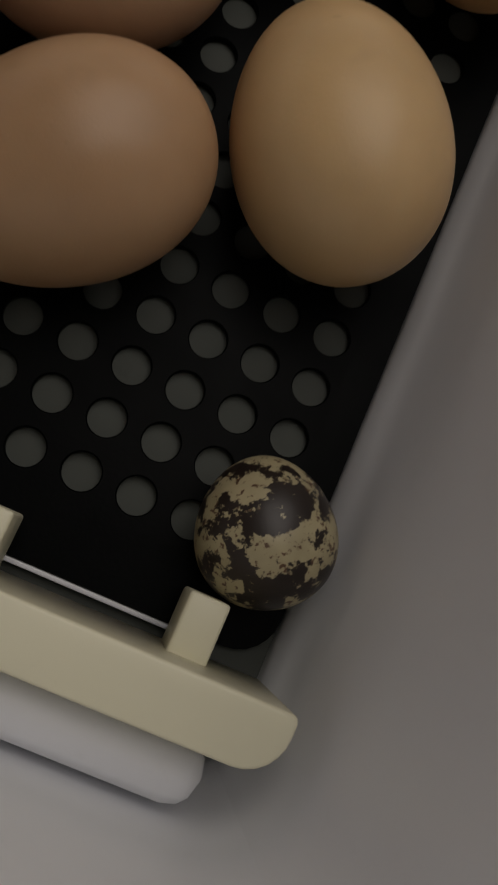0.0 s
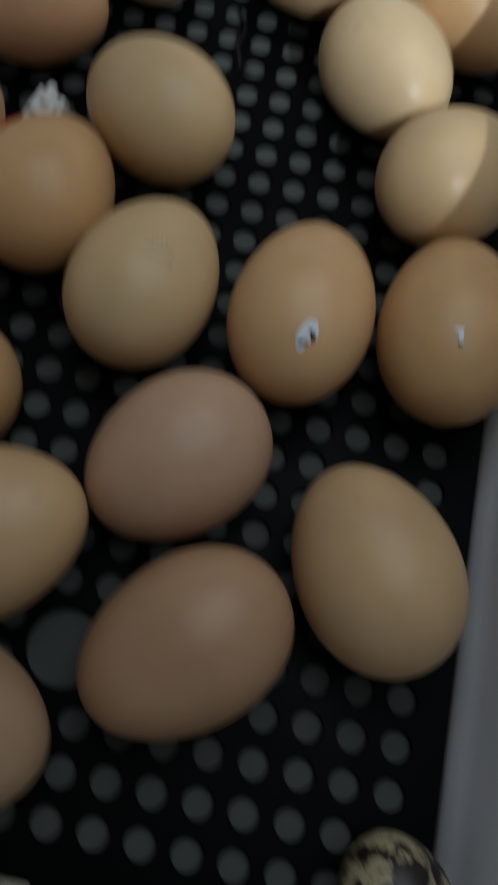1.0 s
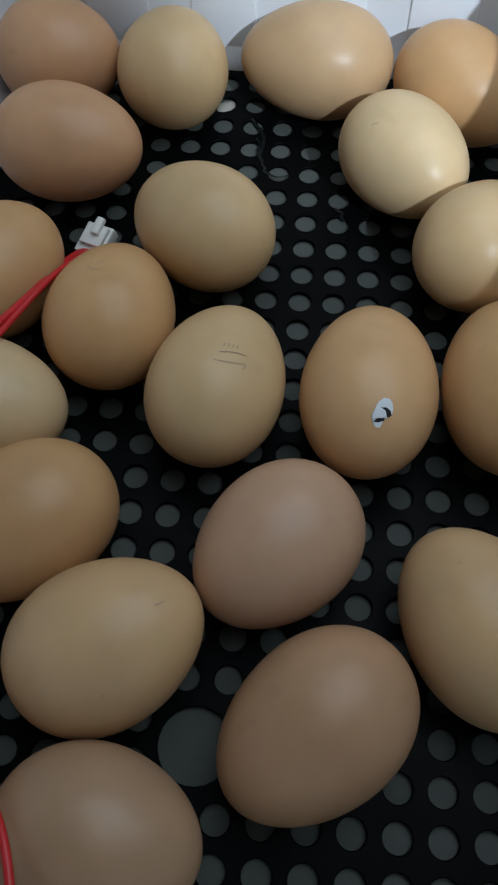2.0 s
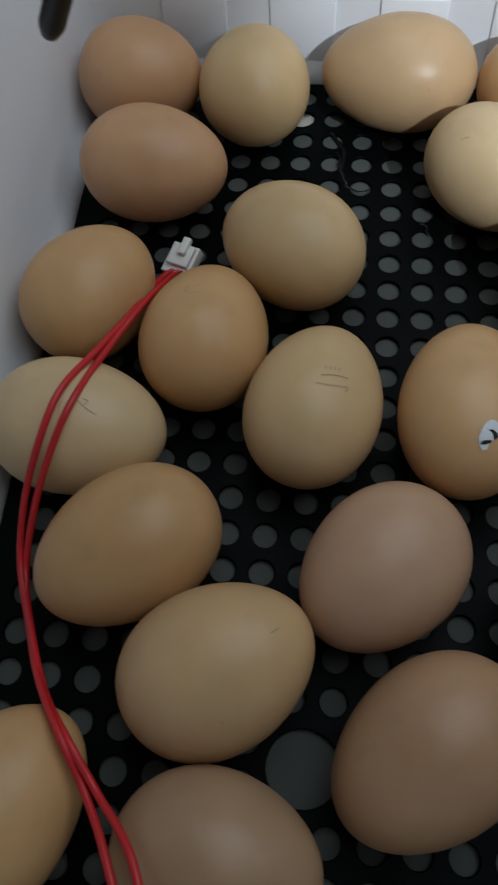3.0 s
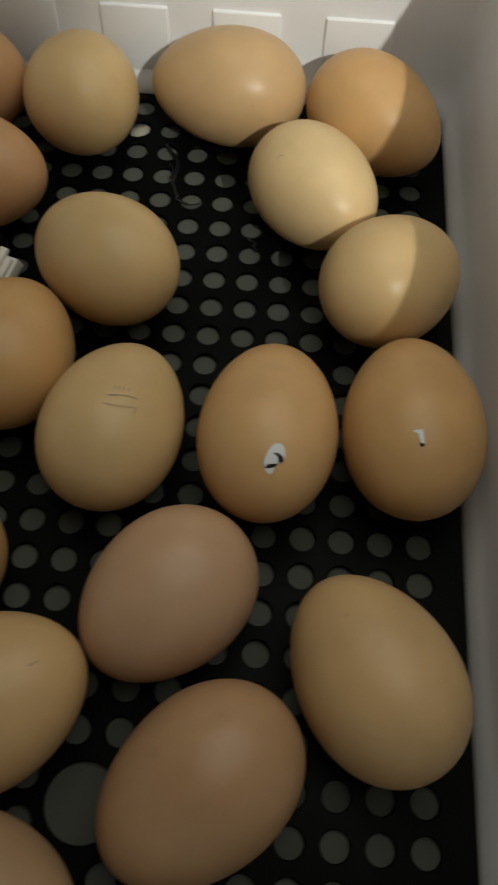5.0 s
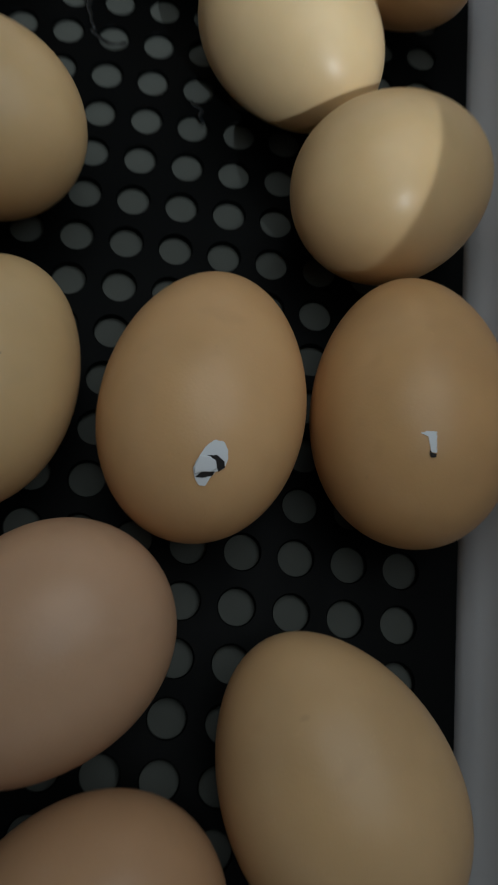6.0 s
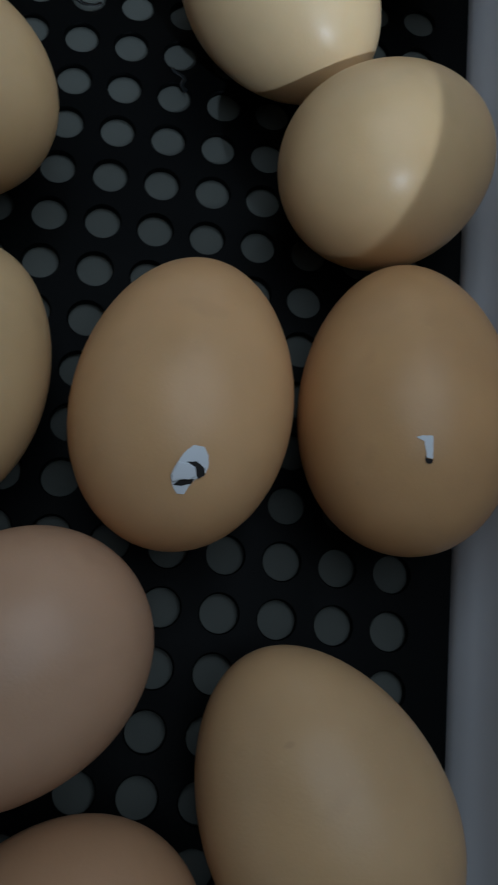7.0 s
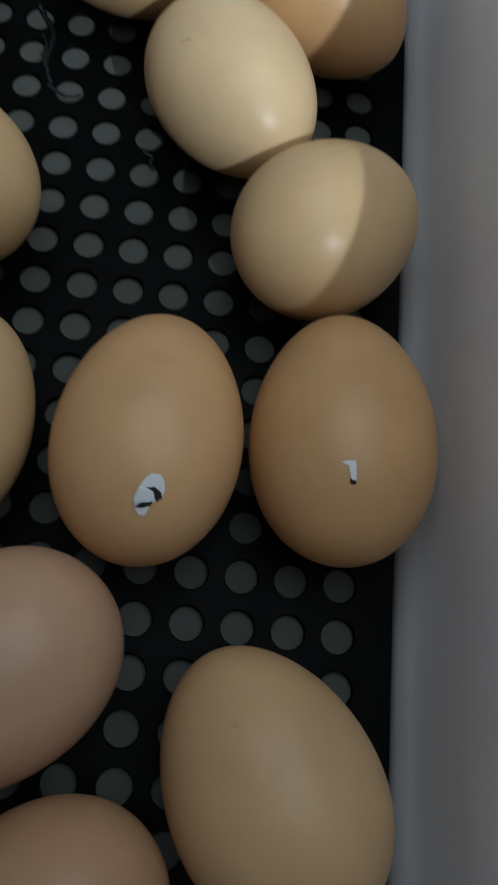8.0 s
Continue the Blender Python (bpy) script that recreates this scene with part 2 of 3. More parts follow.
# ---- the black tray ----
def tray():
    bm = bmesh.new()
    n, r, thick = 24, 0.335 * PITCH, 0.0013
    cols, rows = range(-12, 4), range(-10, 16)

    def cell(cx, cy, hx0, hx1, hy0, hy1, r):
        """One square of the sheet with a round hole through it."""
        top, ring, low = [], [], []
        for k in range(n):
            a = 2 * math.pi * (k + 0.5) / n
            c, s = math.cos(a), math.sin(a)
            reach = min((hx1 - cx) / c if c > 0 else (hx0 - cx) / c, (hy1 - cy) / s if s > 0 else (hy0 - cy) / s)
            top.append(bm.verts.new((cx + reach * c, cy + reach * s, 0)))
            ring.append((bm.verts.new((cx + (r + 0.0003) * c, cy + (r + 0.0003) * s, 0)), bm.verts.new((cx + r * c, cy + r * s, -0.0004))))
            low.append(bm.verts.new((cx + r * c, cy + r * s, -thick)))
        corners = {}
        for k in range(n):
            j = (k + 1) % n
            a, b = top[k].co, top[j].co
            face = [top[k], ring[k][0], ring[j][0], top[j]]
            if abs(a.x - b.x) > 1e-6 and abs(a.y - b.y) > 1e-6:
                cx_ = hx1 if max(a.x, b.x) > hx1 - 1e-6 else hx0
                cy_ = hy1 if max(a.y, b.y) > hy1 - 1e-6 else hy0
                face.append(bm.verts.new((cx_, cy_, 0)))
            bm.faces.new(face)
            bm.faces.new((ring[k][0], ring[k][1], ring[j][1], ring[j][0]))
            bm.faces.new((ring[k][1], low[k], low[j], ring[j][1]))

    h = PITCH / 2
    for i in cols:
        for j in rows:
            if i in (-5, -4) and j in (-7, -6):
                continue
            cell(i * PITCH, j * PITCH, i * PITCH - h, i * PITCH + h, j * PITCH - h, j * PITCH + h, r)
    cell(-4.62 * PITCH, -6.52 * PITCH, -5.5 * PITCH, -3.5 * PITCH, -7.5 * PITCH, -5.5 * PITCH, 0.86 * PITCH)
    base = new("egg_tray")
    bmesh.ops.remove_doubles(bm, verts=bm.verts[:], dist=1e-6)
    part("perforated_sheet", bm, BLACK, base, smooth=False)
    # plain margin with rounded corners, and the edge turned down
    bm = bmesh.new()
    ix0, ix1, iy0, iy1 = -12.5 * PITCH, 3.5 * PITCH, -10.5 * PITCH, 15.5 * PITCH
    cr, pts = 0.75 * PITCH, []
    for cx, cy, a0 in ((X1 - cr, Y1 - cr, 0), (X0 + cr, Y1 - cr, 90), (X0 + cr, Y0 + cr, 180), (X1 - cr, Y0 + cr, 270)):
        for k in range(7):
            a = radians(a0 + 15 * k)
            pts.append((cx + cr * math.cos(a), cy + cr * math.sin(a)))
    outer = [bm.verts.new((x, y, 0)) for x, y in pts]
    down = [bm.verts.new((x, y, -0.006)) for x, y in pts]
    inner = [bm.verts.new((min(max(x, ix0), ix1), min(max(y, iy0), iy1), 0)) for x, y in pts]
    for k in range(len(pts)):
        j = (k + 1) % len(pts)
        ring = [outer[k], outer[j], inner[j], inner[k]]
        if (inner[k].co - inner[j].co).length < 1e-6:
            ring = ring[:3]
        bm.faces.new(ring)
        bm.faces.new((outer[k], down[k], down[j], outer[j]))
    bmesh.ops.remove_doubles(bm, verts=bm.verts[:], dist=1e-6)
    part("margin", bm, BLACK, base, smooth=False)
    return tagged(base, "black perforated plastic tray lying in the white incubator box", "tray")


tray()


# ---- eggs ----
def egg_point(a, b, k, tilt, head, u, q):
    r = b * math.sqrt(max(0.0, 1 - u * u)) * (1 - k * u) / (1 + k * k * 0.5)
    x, y, z = a * u, r * math.cos(q), r * math.sin(q)
    ct, st = math.cos(tilt), math.sin(tilt)
    x, z = x * ct - z * st, x * st + z * ct
    c, s = math.cos(head), math.sin(head)
    return Vector((x * c - y * s, x * s + y * c, z))


def egg(name, x, y, head, a, b, k, tilt, material, label, category="egg", group="eggs on the tray", flaw=0.0):
    """A shell lying on the tray; head: where its narrow end points; returns the object and a tree for its surface."""
    nu, nv = 80, 104
    head, tilt = radians(head), radians(tilt)
    bm = bmesh.new()
    rows = []
    for i in range(1, nu):
        u = -math.cos(math.pi * i / nu)
        rows.append([bm.verts.new(egg_point(a, b, k, tilt, head, u, 2 * math.pi * j / nv)) for j in range(nv)])
    ends = [bm.verts.new(egg_point(a, b, k, tilt, head, u, 0)) for u in (-1, 1)]
    for p, q in zip(rows, rows[1:]):
        for j in range(nv):
            bm.faces.new((p[j], p[(j + 1) % nv], q[(j + 1) % nv], q[j]))
    for j in range(nv):
        bm.faces.new((ends[0], rows[0][(j + 1) % nv], rows[0][j]))
        bm.faces.new((ends[1], rows[-1][j], rows[-1][(j + 1) % nv]))
    low = min(v.co.z for v in bm.verts)
    wob = Vector((x * 31.0, y * 47.0, 3.1))
    for v in bm.verts:
        v.co.z -= low
        v.co *= 1 + 0.006 * noise.noise(v.co * 45 + wob)
    bm.normal_update()
    tree = BVHTree.FromBMesh(bm)
    ob = part(name, bm, material)
    ob.location = (x, y, 0)
    tagged(ob, label, category, group)
    return ob, tree


def on_shell(ob, tree, x, y, lift):
    hit, normal, _, _ = tree.ray_cast(Vector((x - ob.location.x, y - ob.location.y, 0.2)), Vector((0, 0, -1)))
    return hit + (normal if normal.z > 0 else -normal) * lift


def patch(name, ob, tree, x, y, corners, material, lift, label="", thick=0.0):
    """A thin piece lying on a shell: corners in millimetres round (x, y), seen from above."""
    step, rim = 0.35, []
    for (ax, ay), (bx, by) in zip(corners, corners[1:] + corners[:1]):
        count = max(1, int(math.hypot(bx - ax, by - ay) / step))
        rim += [Vector((ax + (bx - ax) * s / count, ay + (by - ay) * s / count)) for s in range(count)]
    rim = [p + 0.10 * Vector((noise.noise(Vector((p.x * 4, p.y * 4, 1.7))), noise.noise(Vector((p.x * 4, p.y * 4, 8.3))))) for p in rim]
    edges = [(k, (k + 1) % len(rim)) for k in range(len(rim))]
    inside = [Vector((gx * step + 0.013, gy * step + 0.017)) for gx in range(-14, 15) for gy in range(-14, 15)]
    points, _, faces, *_ = delaunay_2d_cdt(rim + inside, edges, [], 1, 1e-4)
    bm = bmesh.new()
    verts = [bm.verts.new((p.x / 1000, p.y / 1000, 0)) for p in points]
    for face in faces:
        bm.faces.new([verts[k] for k in face])
    bmesh.ops.delete(bm, geom=[v for v in bm.verts if not v.link_faces], context="VERTS")
    for v in bm.verts:
        v.co = on_shell(ob, tree, x + v.co.x, y + v.co.y, lift)
    if thick:
        bmesh.ops.solidify(bm, geom=bm.faces[:], thickness=thick)
    return part(name, bm, material, ob, label)


def stroke(ob, tree, x, y, points, width, lead=PENCIL):
    """A pencil line on a shell, points in millimetres round (x, y)."""
    bm = bmesh.new()
    pts = []
    for (ax, ay), (bx, by) in zip(points, points[1:]):
        pts += [Vector((ax + (bx - ax) * s / 6, ay + (by - ay) * s / 6)) for s in range(6)]
    pts.append(Vector(points[-1]))
    last = None
    for k, p in enumerate(pts):
        way = pts[min(k + 1, len(pts) - 1)] - pts[max(k - 1, 0)]
        side = Vector((-way.y, way.x)).normalized() * width * (0.27 + 0.2 * noise.noise(Vector((p.x * 3, p.y * 3, x * 99)))) 
        pair = [bm.verts.new(on_shell(ob, tree, x + q.x / 1000, y + q.y / 1000, 0.00012)) for q in (p + side, p - side)]
        if last:
            bm.faces.new((*last, *pair[::-1]))
        last = pair
    return part("pencil_mark", bm, lead, ob, "faint grey pencil line")


TAN = shell_material("shell_tan", (0.607, 0.355, 0.162), (0.563, 0.295, 0.126))
BROWN = shell_material("shell_brown", (0.446, 0.262, 0.146), (0.409, 0.219, 0.118))
PINK = shell_material("shell_pinkish_brown", (0.520, 0.323, 0.203), (0.469, 0.265, 0.160))
SAND = shell_material("shell_sand", (0.640, 0.440, 0.232), (0.600, 0.388, 0.188))
PALE = shell_material("shell_pale", (0.652, 0.470, 0.263), (0.598, 0.410, 0.219))
GOLD = shell_material("shell_golden", (0.597, 0.386, 0.202), (0.566, 0.346, 0.162))
# pinkish brown again, darkened for the shade at the tray's front
PINK_SHADED = shell_material("shell_pinkish_shaded", (0.414, 0.257, 0.150), (0.370, 0.216, 0.120))
ROSE = shell_material("shell_rosy_brown", (0.600, 0.335, 0.178), (0.545, 0.285, 0.141))
WARM = shell_material("shell_warm_brown", (0.545, 0.315, 0.144), (0.500, 0.262, 0.114))
BUFF = shell_material("shell_buff", (0.660, 0.395, 0.192), (0.610, 0.330, 0.150))
CLAY = shell_material("shell_clay", (0.520, 0.335, 0.180), (0.480, 0.285, 0.142))
QUAIL = quail_material()

on = "lying on the black tray"
EGGS = {
    "pipped": (-0.0136, 0.0271, 86.2, 0.0308, 0.0217, 0.065, -8.5, BUFF, "tan hen's egg with a chipped white pip hole"),
    "chipped": (0.0314, 0.0323, 91.1, 0.0316, 0.0221, 0.097, -8.7, TAN, "tan hen's egg with a small chip in its shell"),
    "ruled": (-0.0616, 0.0255, 78.5, 0.0290, 0.0218, 0.108, -8.5, SAND, "sand-coloured hen's egg with two pencil lines"),
    "pink": (-0.0386, -0.0270, 229.1, 0.0275, 0.0220, 0.090, 2.6, PINK, "pinkish brown hen's egg in the middle of the tray"),
    "big": (-0.0250, -0.0754, 223.1, 0.0292, 0.0219, 0.093, -8.1, BROWN, "plain brown hen's egg beside the large hole"),
    "pear": (0.0198, -0.0451, 120.9, 0.0295, 0.0222, 0.090, -4.5, GOLD, "sand-coloured hen's egg near the side wall"),
    "half_lit": (0.0252, 0.0881, 39.5, 0.0260, 0.0220, 0.094, -8.4, SAND, "sand-coloured hen's egg touching its neighbour by the wall"),
    "bright": (-0.0029, 0.1276, 306.5, 0.0282, 0.0211, 0.092, 10.1, PALE, "pale cream hen's egg with a tiny dark speck"),
    "corner": (0.0194, 0.1672, 323.3, 0.0286, 0.0213, 0.103, -3.4, WARM, "tan hen's egg in the back corner"),
    "long": (-0.0382, 0.1769, 173.8, 0.0306, 0.0220, 0.100, -2.1, CLAY, "long tan hen's egg lying against the back wall"),
    "round": (-0.0949, 0.1692, 91.4, 0.0242, 0.0221, 0.111, -6.0, SAND, "round sand-coloured hen's egg by the back wall"),
    "rosy": (-0.1417, 0.1715, 354.5, 0.0253, 0.0221, 0.096, 4.9, ROSE, "rosy brown hen's egg in the far corner"),
    "second": (-0.1294, 0.1249, 356.2, 0.0284, 0.0216, 0.087, 1.4, ROSE, "rosy brown hen's egg lying across near the corner"),
    "oval": (-0.0739, 0.0891, 146.5, 0.0276, 0.0218, 0.079, -9.5, SAND, "plain sand-coloured hen's egg behind the plug"),
    "ticked": (-0.1000, 0.0493, 85.0, 0.0273, 0.0215, 0.104, -9.2, TAN, "tan hen's egg with a pencil tick beside the plug"),
    "wall_side": (-0.1425, 0.0640, 57.3, 0.0259, 0.0217, 0.101, 6.4, TAN, "round tan hen's egg against the side wall"),
    "wired": (-0.1368, 0.0116, 356.6, 0.0290, 0.0221, 0.098, -0.1, PALE, "pale cream hen's egg under two red wires"),
    "lower": (-0.1138, -0.0266, 218.0, 0.0294, 0.0221, 0.103, 0.5, WARM, "warm brown hen's egg beside the red wires"),
    "golden": (-0.0830, -0.0596, 28.6, 0.0286, 0.0227, 0.099, 18.0, GOLD, "golden sand hen's egg with one short mark"),
    "front": (-0.0779, -0.1064, 352.8, 0.0272, 0.0220, 0.099, 7.6, PINK_SHADED, "pinkish brown hen's egg below the golden one"),
    "outer": (-0.1378, -0.1014, 60.0, 0.0303, 0.0218, 0.100, 0.0, TAN, "tan hen's egg crossed by the red wires"),
}
laid = {}
for key, row in EGGS.items():
    laid[key] = egg("egg", *row)
quail, quail_tree = egg("quail_egg", 0.0384, -0.1222, 118, 0.0151, 0.0141, 0.104, 2, QUAIL, "small cream quail egg with dark brown blotches")

# the pip hole: white membrane, two dark patches painted as its shaded slits, and a lifted flake of shell
ob, tree = laid["pipped"]
px, py = -0.0115, 0.0087
patch("membrane", ob, tree, px, py, [(-1.6, 2.4), (-0.1, 3.9), (1.7, 3.9), (2.6, 2.7), (2.9, 1.0), (2.3, -0.7), (0.9, -1.4), (0.0, -2.6), (-0.6, -4.0), (-1.9, -4.0), (-2.8, -2.8), (-3.3, -1.4), (-2.8, 0.0)], MEMBRANE, 0.00014, "white torn shell membrane")
patch("slit", ob, tree, px, py, [(-1.0, 1.1), (0.8, 1.4), (2.2, 0.5), (2.5, -0.4), (1.4, -1.3), (1.0, -0.7), (0.6, 0.5)], SLIT_SHADE, 0.00024, "dark patch standing for the shaded opening in the shell")
patch("slit", ob, tree, px, py, [(-2.7, -2.7), (-1.4, -1.6), (0.8, -1.4), (0.3, -2.2), (-1.4, -2.7)], SLIT_SHADE, 0.00024, "dark patch standing for the shaded opening in the shell")
patch("flake", ob, tree, px, py, [(-3.2, -1.0), (-2.3, 1.0), (-0.6, 1.0), (0.4, 0.6), (0.9, -0.7), (0.2, -1.4), (-1.5, -1.6), (-2.8, -2.2)], MEMBRANE, 0.00055, "lifted white flake of shell", 0.0002)
ob, tree = laid["chipped"]
px, py = 0.0287, 0.0171
patch("membrane", ob, tree, px, py, [(-2.0, 1.9), (-1.0, 2.3), (0.9, 2.4), (1.1, 0.8), (1.4, -1.4), (0.3, -1.4), (-0.2, 0.2), (-0.5, 1.3)], MEMBRANE, 0.00014, "white torn shell membrane")
# dark patch painted for the shade inside the chip
patch("slit", ob, tree, px, py, [(0.1, -1.0), (0.5, -1.5), (1.4, -1.5), (1.4, -2.2), (0.5, -2.3), (0.0, -1.7)], SLIT_SHADE, 0.00022, "dark patch standing for the shaded opening in the shell")

# pencil marks
ob, tree = laid["ruled"]
qx, qy = -0.0561, 0.0236
stroke(ob, tree, qx, qy, [(-3.9, -0.4), (-1.5, 0.1), (1.4, 0.4), (3.9, 0.3)], 0.75)
stroke(ob, tree, qx, qy, [(-5.2, -3.2), (-1.5, -3.4), (2.0, -3.0), (3.9, -2.6)], 0.9, FAINT)
stroke(ob, tree, qx, qy, [(3.9, -2.6), (4.0, -3.6), (3.2, -4.6)], 0.8, FAINT)
for k in range(4):
    stroke(ob, tree, qx, qy, [(-2.7 + 1.3 * k, 3.2), (-2.7 + 1.3 * k, 1.9)], 0.9, FAINT)
ob, tree = laid["ticked"]
stroke(ob, tree, -0.1022, 0.0553, [(-1.6, -0.2), (-2.8, -2.6), (-1.2, -4.4), (2.4, -4.0)], 0.6, FAINT)
stroke(ob, tree, -0.1022, 0.0553, [(0.2, -1.6), (2.4, 0.4)], 0.6, FAINT)
ob, tree = laid["wired"]
stroke(ob, tree, -0.1287, 0.0075, [(-2.4, 2.6), (-0.2, 0.8), (2.0, -0.2), (3.2, -0.6)], 0.5)
stroke(ob, tree, -0.1287, 0.0075, [(-1.0, 3.4), (0.6, 3.0), (-0.4, 1.2)], 0.5)
stroke(ob, tree, -0.1287, 0.0075, [(-6.6, 2.0), (-7.4, 0.0), (-7.2, -2.4)], 0.4)
ob, tree = laid["golden"]
stroke(ob, tree, -0.0672, -0.0522, [(-1.0, -0.8), (1.0, 0.9)], 0.6)
ob, tree = laid["bright"]
stroke(ob, tree, -0.0160, 0.1250, [(-1.2, -0.2), (0.0, 0.5), (0.6, -0.3), (1.4, 0.2)], 0.5)


# ---- dried smear on the tray ----
def smear(points, width):
    bm = tube(bmesh.new(), points, width, 8)
    for v in bm.verts:
        v.co.z = max(-0.0003, v.co.z * 0.16 + 0.0001)
        v.co += 0.0006 * Vector((noise.noise(v.co * 400), noise.noise(v.co * 400 + Vector((5, 5, 5))), 0))
    return tagged(part("smear", bm, FILM), "thin dried glossy smear on the black tray", "smear", "smears on the tray")


smear([(-0.0636, 0.1672, 0.0), (-0.0600, 0.1615, 0.0), (-0.0574, 0.1563, 0.0), (-0.0582, 0.1467, 0.0), (-0.0568, 0.1420, 0.0), (-0.0560, 0.1391, 0.0)], 0.0007)
smear([(-0.0604, 0.1560, 0.0), (-0.0590, 0.1520, 0.0), (-0.0597, 0.1480, 0.0)], 0.0005)
smear([(-0.0565, 0.1388, 0.0), (-0.0535, 0.1362, 0.0), (-0.0494, 0.1350, 0.0), (-0.0466, 0.1362, 0.0)], 0.0006)
smear([(-0.0262, 0.1210, 0.0), (-0.0249, 0.1192, 0.0), (-0.0230, 0.1186, 0.0), (-0.0237, 0.1160, 0.0), (-0.0222, 0.1146, 0.0)], 0.0006)


# ---- a flake of shell left on the tray ----
def shell_chip():
    bm = bmesh.new()
    rim = [bm.verts.new((0.0044 * (1 + 0.3 * noise.noise(Vector((k, 2.2, 0)))) * math.cos(k * 0.7), 0.0030 * (1 + 0.3 * noise.noise(Vector((k, 7.1, 0)))) * math.sin(k * 0.7), 0.0)) for k in range(9)]
    mid = bm.verts.new((0.0003, 0.0002, 0.0008))
    for a, b in zip(rim, rim[1:] + rim[:1]):
        bm.faces.new((a, b, mid))
    bmesh.ops.subdivide_edges(bm, edges=bm.edges[:], cuts=2, smooth=0.6)
    bmesh.ops.solidify(bm, geom=bm.faces[:], thickness=0.0003)
    ob = part("shell_chip", bm, SHELL_CHIP)
    ob.location, ob.rotation_euler = (-0.0750, 0.1730, 0.0004), (0, 0, 0.5)
    return tagged(ob, "small pale flake of eggshell on the black tray", "eggshell")


shell_chip()


# ---- plug and wires ----
def plug():
    base = new("wire_plug")
    base.location = (-0.1160, 0.0935, 0.0012)
    base.rotation_euler = (radians(14), radians(-6), radians(-22))
    bm = box(bmesh.new(), (-0.0058, -0.0060, 0.0), (0.0058, 0.0066, 0.0050), 0.0004)
    part("housing", bm, SOCKET, base)
    bm = box(bmesh.new(), (-0.0044, -0.0030, 0.0046), (0.0048, 0.0056, 0.0070), 0.0005)
    part("ridge", bm, SOCKET, base)
    bm = box(bmesh.new(), (-0.0006, 0.0010, 0.0066), (0.0026, 0.0080, 0.0090), 0.0006)
    part("latch", bm, SOCKET, base)
    for x in (-0.0025, 0.0025):
        bm = box(bmesh.new(), (x - 0.0015, -0.0067, 0.0010), (x + 0.0015, -0.0057, 0.0040), 0.0003)
        part("socket", bm, RED, base, "red wire end in its socket")
    return tagged(base, "small white two-pin plug lying between the eggs", "plug")


plug()


def wire(points):
    bm = tube(bmesh.new(), [(x * PITCH, y * PITCH, z * PITCH) for x, y, z in points], 0.00110)
    return tagged(part("red_wire", bm, RED), "thin red insulated wire running over the eggs", "wire", "pair of red wires")


wire([(-9.54, 7.06, 0.34), (-9.56, 6.5, 0.95), (-9.72, 5.4, 1.7), (-9.93, 4.15, 2.35), (-10.45, 2.45, 3.02), (-10.88, 1.0, 3.62), (-11.22, -0.12, 3.32), (-11.7, -1.25, 2.2), (-11.85, -2.54, 1.2), (-11.25, -4.08, 1.3), (-10.48, -5.39, 2.1), (-9.55, -6.53, 2.9), (-8.92, -7.5, 2.6), (-8.17, -8.62, 3.05), (-7.4, -10.2, 3.55), (-6.9, -12.2, 4.6), (-6.7, -13.7, 8.4), (-6.7, -15.1, 12.4), (-6.7, -16.0, 12.5), (-6.7, -17.2, 9.0)])
wire([(-9.26, 6.98, 0.34), (-9.28, 6.45, 1.05), (-9.46, 5.35, 1.85), (-9.70, 4.25, 2.45), (-10.24, 2.6, 2.85), (-10.54, 0.8, 3.58), (-10.96, -0.33, 3.15), (-11.45, -1.45, 2.1), (-11.7, -2.7, 1.1), (-11.18, -4.06, 1.45), (-10.28, -5.63, 2.15), (-9.35, -6.63, 2.85), (-8.64, -7.5, 2.7), (-7.62, -8.54, 3.42), (-7.0, -10.1, 3.75), (-6.5, -12.1, 4.7), (-6.3, -13.7, 8.4), (-6.3, -15.1, 12.4), (-6.3, -16.0, 12.5), (-6.3, -17.2, 9.0)])


# ---- black sensor lead, bowed in over the side wall ----
def sensor():
    base = new("sensor_lead")
    tip, neck = Vector((-0.1040, 0.0100, 0.1640)), Vector((-0.0925, 0.0060, 0.1860))
    bm = tube(bmesh.new(), [tip, tip.lerp(neck, 0.35), tip.lerp(neck, 0.7), neck], 0.0021, 14, lambda s: 0.66 + 0.34 * min(1, s * 9) if s < 0.12 else (1.0 - 0.2 * max(0, s - 0.35)))
    part("probe", bm, RUBBER, base)
    bm = tube(bmesh.new(), [tip.lerp(neck, 0.92), Vector((-0.0840, 0.0060, 0.2050)), Vector((-0.0800, 0.0200, 0.2300)), Vector((-0.1020, 0.0350, 0.2420)), Vector((-0.1520, 0.0400, 0.2080)), Vector((-0.1850, 0.0400, RIM + 0.0035)), Vector((-0.1945, 0.0400, 0.1000)), Vector((-0.1950, 0.0400, -0.0500))], 0.0018, 12)
    part("cable", bm, RUBBER, base)
    return tagged(base, "black rubber sensor lead bowed over the box rim", "sensor")


sensor()


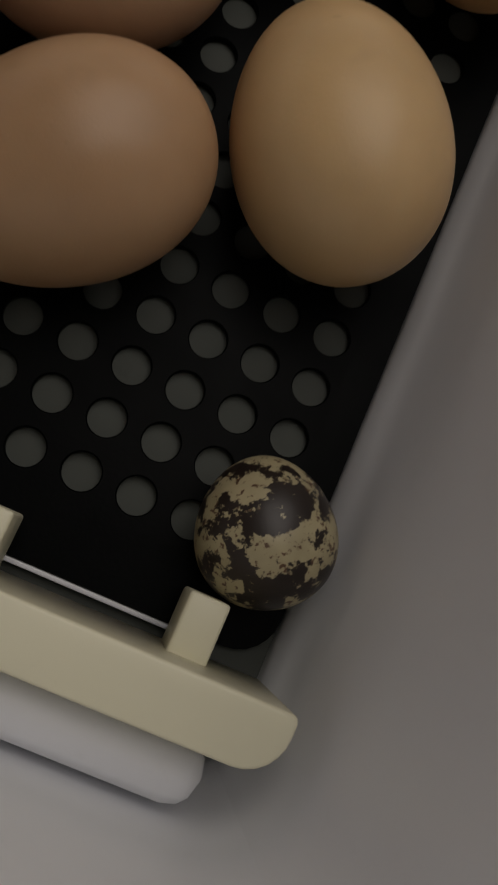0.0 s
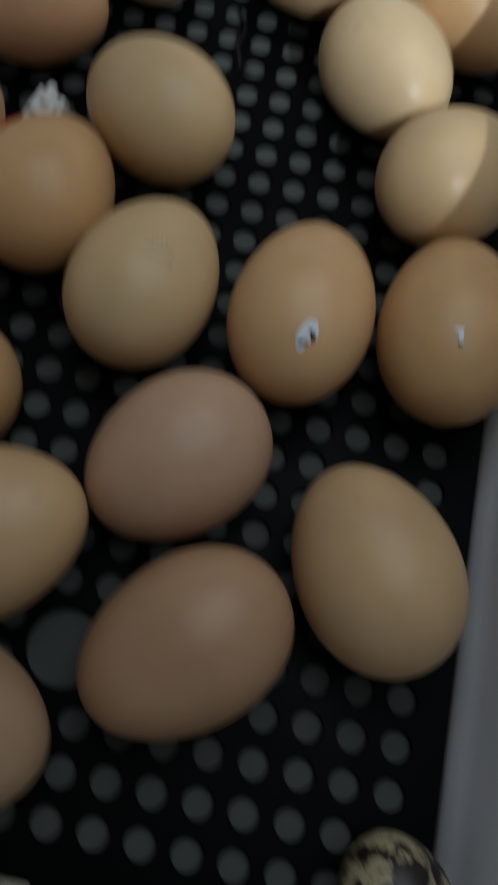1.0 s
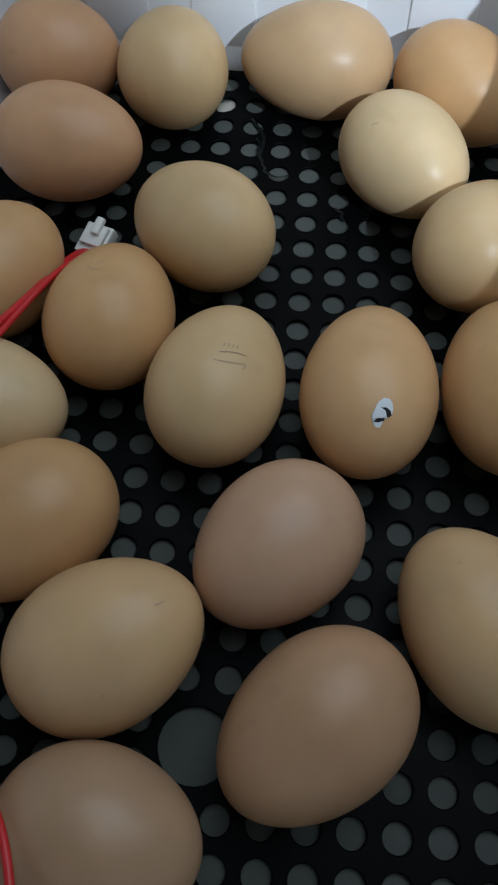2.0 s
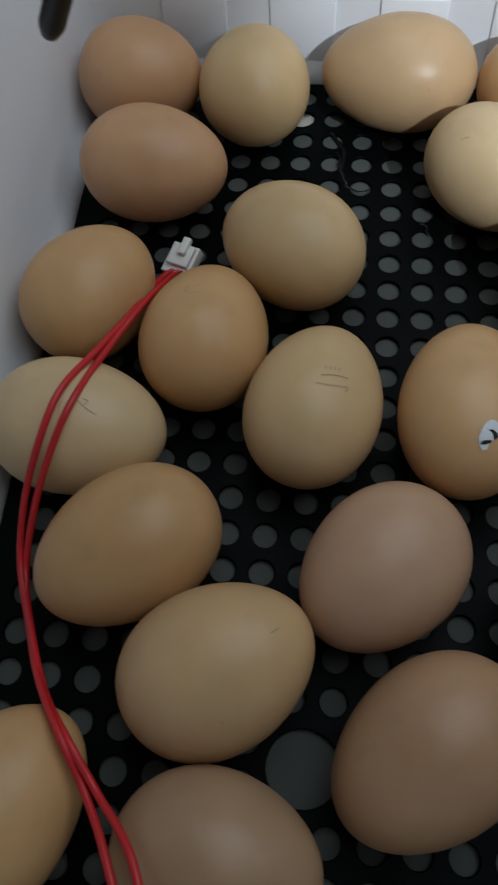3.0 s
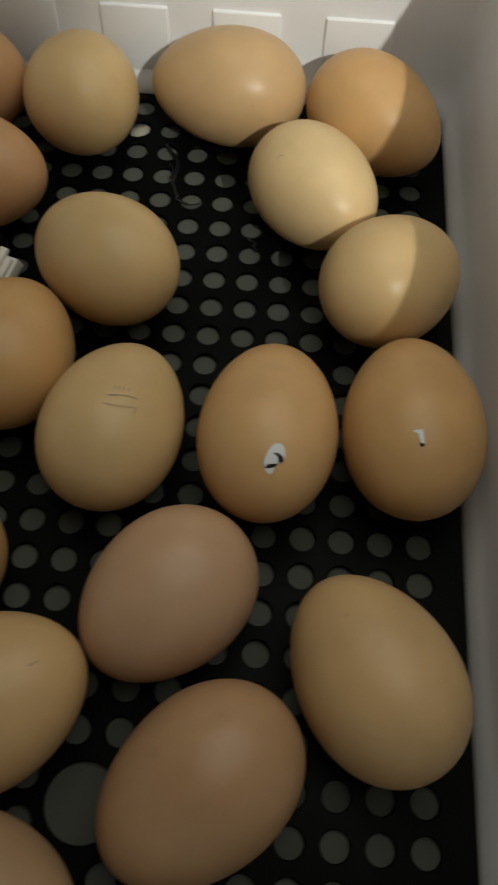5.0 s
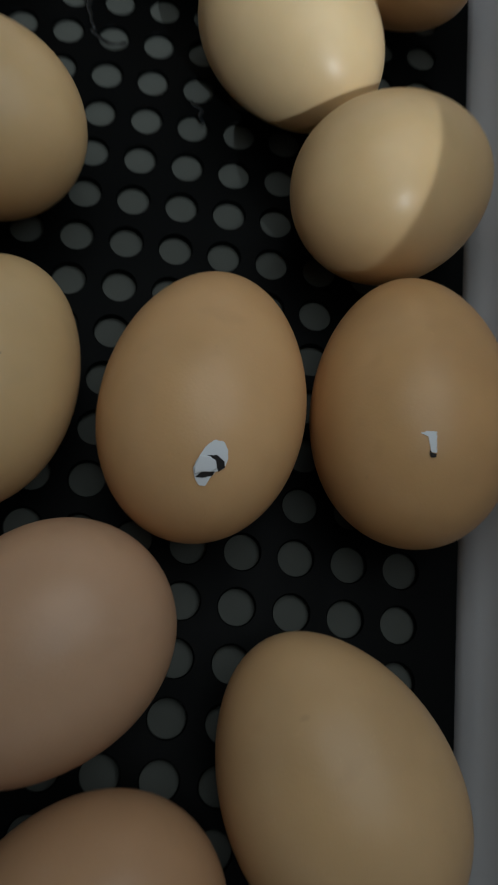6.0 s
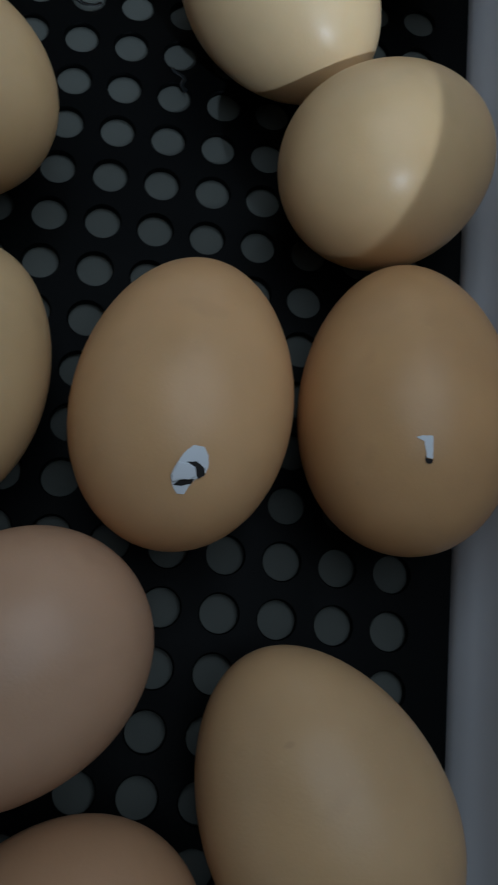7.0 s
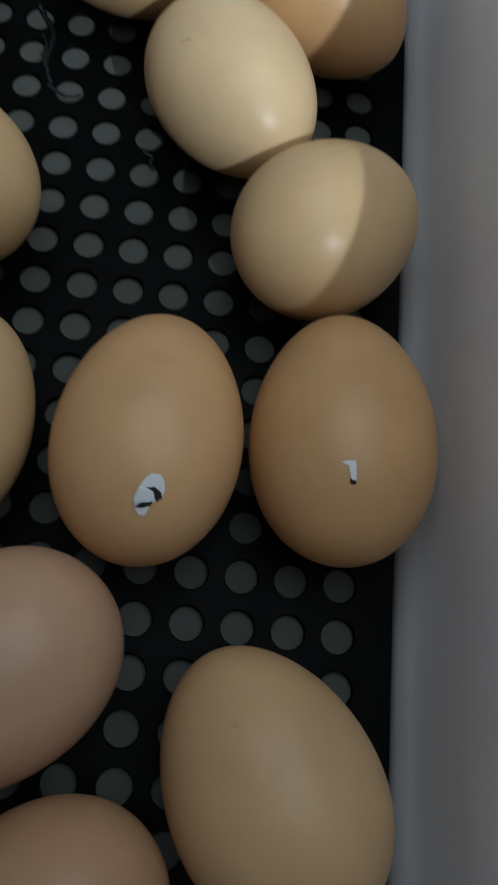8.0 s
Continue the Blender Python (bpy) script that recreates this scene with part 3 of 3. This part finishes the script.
# ---- cream turning bar with its pegs along the front ----
def bar():
    base = new("turner_bar")
    P = PITCH
    bm = bmesh.new()
    x0, x1, y0, y1, z0, z1, r = -12.6 * P, 4.15 * P, -12.85 * P, -11.95 * P, 0.3 * P, 3.0 * P, 0.62 * P
    pts = []
    for cx, cy, a0, rr in ((x1 - 0.12 * P, y1 - 0.12 * P, 0, 0.12 * P), (x0 + 0.3 * P, y1 - 0.3 * P, 90, 0.3 * P), (x0 + 0.3 * P, y0 + 0.3 * P, 180, 0.3 * P), (x1 - r, y0 + r, 270, r)):
        for k in range(7):
            a = radians(a0 + 15 * k)
            pts.append((cx + rr * math.cos(a), cy + rr * math.sin(a)))
    face = bm.faces.new([bm.verts.new((x, y, z0)) for x, y in pts])
    top = bmesh.ops.extrude_face_region(bm, geom=[face])["geom"]
    verts = [v for v in top if isinstance(v, bmesh.types.BMVert)]
    bmesh.ops.translate(bm, vec=(0, 0, z1 - z0), verts=verts)
    rim = [e for e in bm.edges if all(v in verts for v in e.verts)]
    bmesh.ops.bevel(bm, geom=rim, offset=0.0007, segments=3, profile=0.5, affect="EDGES")
    part("rail", bm, CREAM, base)
    for x in (2.62, -0.78, -4.18, -7.58, -10.98):
        bm = box(bmesh.new(), ((x - 0.32) * P, -12.2 * P, 0.5 * P), ((x + 0.32) * P, -11.02 * P, 1.75 * P), 0.0008)
        part("peg", bm, CREAM, base)
    return tagged(base, "cream plastic turner bar with pegs along the tray's edge", "bar")


bar()

# ledge of the front wall that carries the bar
bm = box(bmesh.new(), (X0 - 0.002, -13.9 * PITCH, -0.042), (3.5 * PITCH, -12.88 * PITCH, 2.2 * PITCH), 0.006)
tagged(part("wall_ledge", bm, WHITE), "white plastic step along the foot of the front wall", "ledge", kind="structure")
bm = box(bmesh.new(), (X0 - 0.002, -13.2 * PITCH, -0.042), (X1 + 0.002, -11.82 * PITCH, -0.5 * PITCH), 0.001)
tagged(part("wall_sill", bm, WHITE), "low white plastic sill in front of the tray", "ledge", kind="structure")

bm = box(bmesh.new(), (X0 + 0.006, -11.82 * PITCH, -0.042), (X1 - 0.018, -11.73 * PITCH, 0.0004), 0.0003)
tagged(part("wall_lip", bm, WHITE), "thin white plastic lip along the tray's front edge", "ledge", kind="structure")

# ---- the room, plain and closed ----
TABLE = -0.052
bm = box(bmesh.new(), (-0.75, -0.55, TABLE - 0.03), (0.65, 0.55, TABLE), 0.004)
tagged(part("table", bm, WOOD, smooth=False), "wooden laminate table top under the incubator box", "table")
LO, HI = Vector((-2.0, -1.9, -0.78)), Vector((2.0, 2.1, 2.3))
for name, a, b in (
    ("ground", (LO.x, LO.y, LO.z - 0.1), (HI.x, HI.y, LO.z)),
    ("ceiling", (LO.x, LO.y, HI.z), (HI.x, HI.y, HI.z + 0.1)),
    ("wall_room_west", (LO.x - 0.1, LO.y, LO.z), (LO.x, HI.y, HI.z)),
    ("wall_room_east", (HI.x, LO.y, LO.z), (HI.x + 0.1, HI.y, HI.z)),
    ("wall_room_south", (LO.x, LO.y - 0.1, LO.z), (HI.x, LO.y, HI.z)),
    ("wall_room_north", (LO.x, HI.y, LO.z), (HI.x, HI.y + 0.1, HI.z)),
):
    tagged(part(name, box(bmesh.new(), a, b), PAINT, smooth=False), "plain painted surface closing the room", "wall", kind="structure")
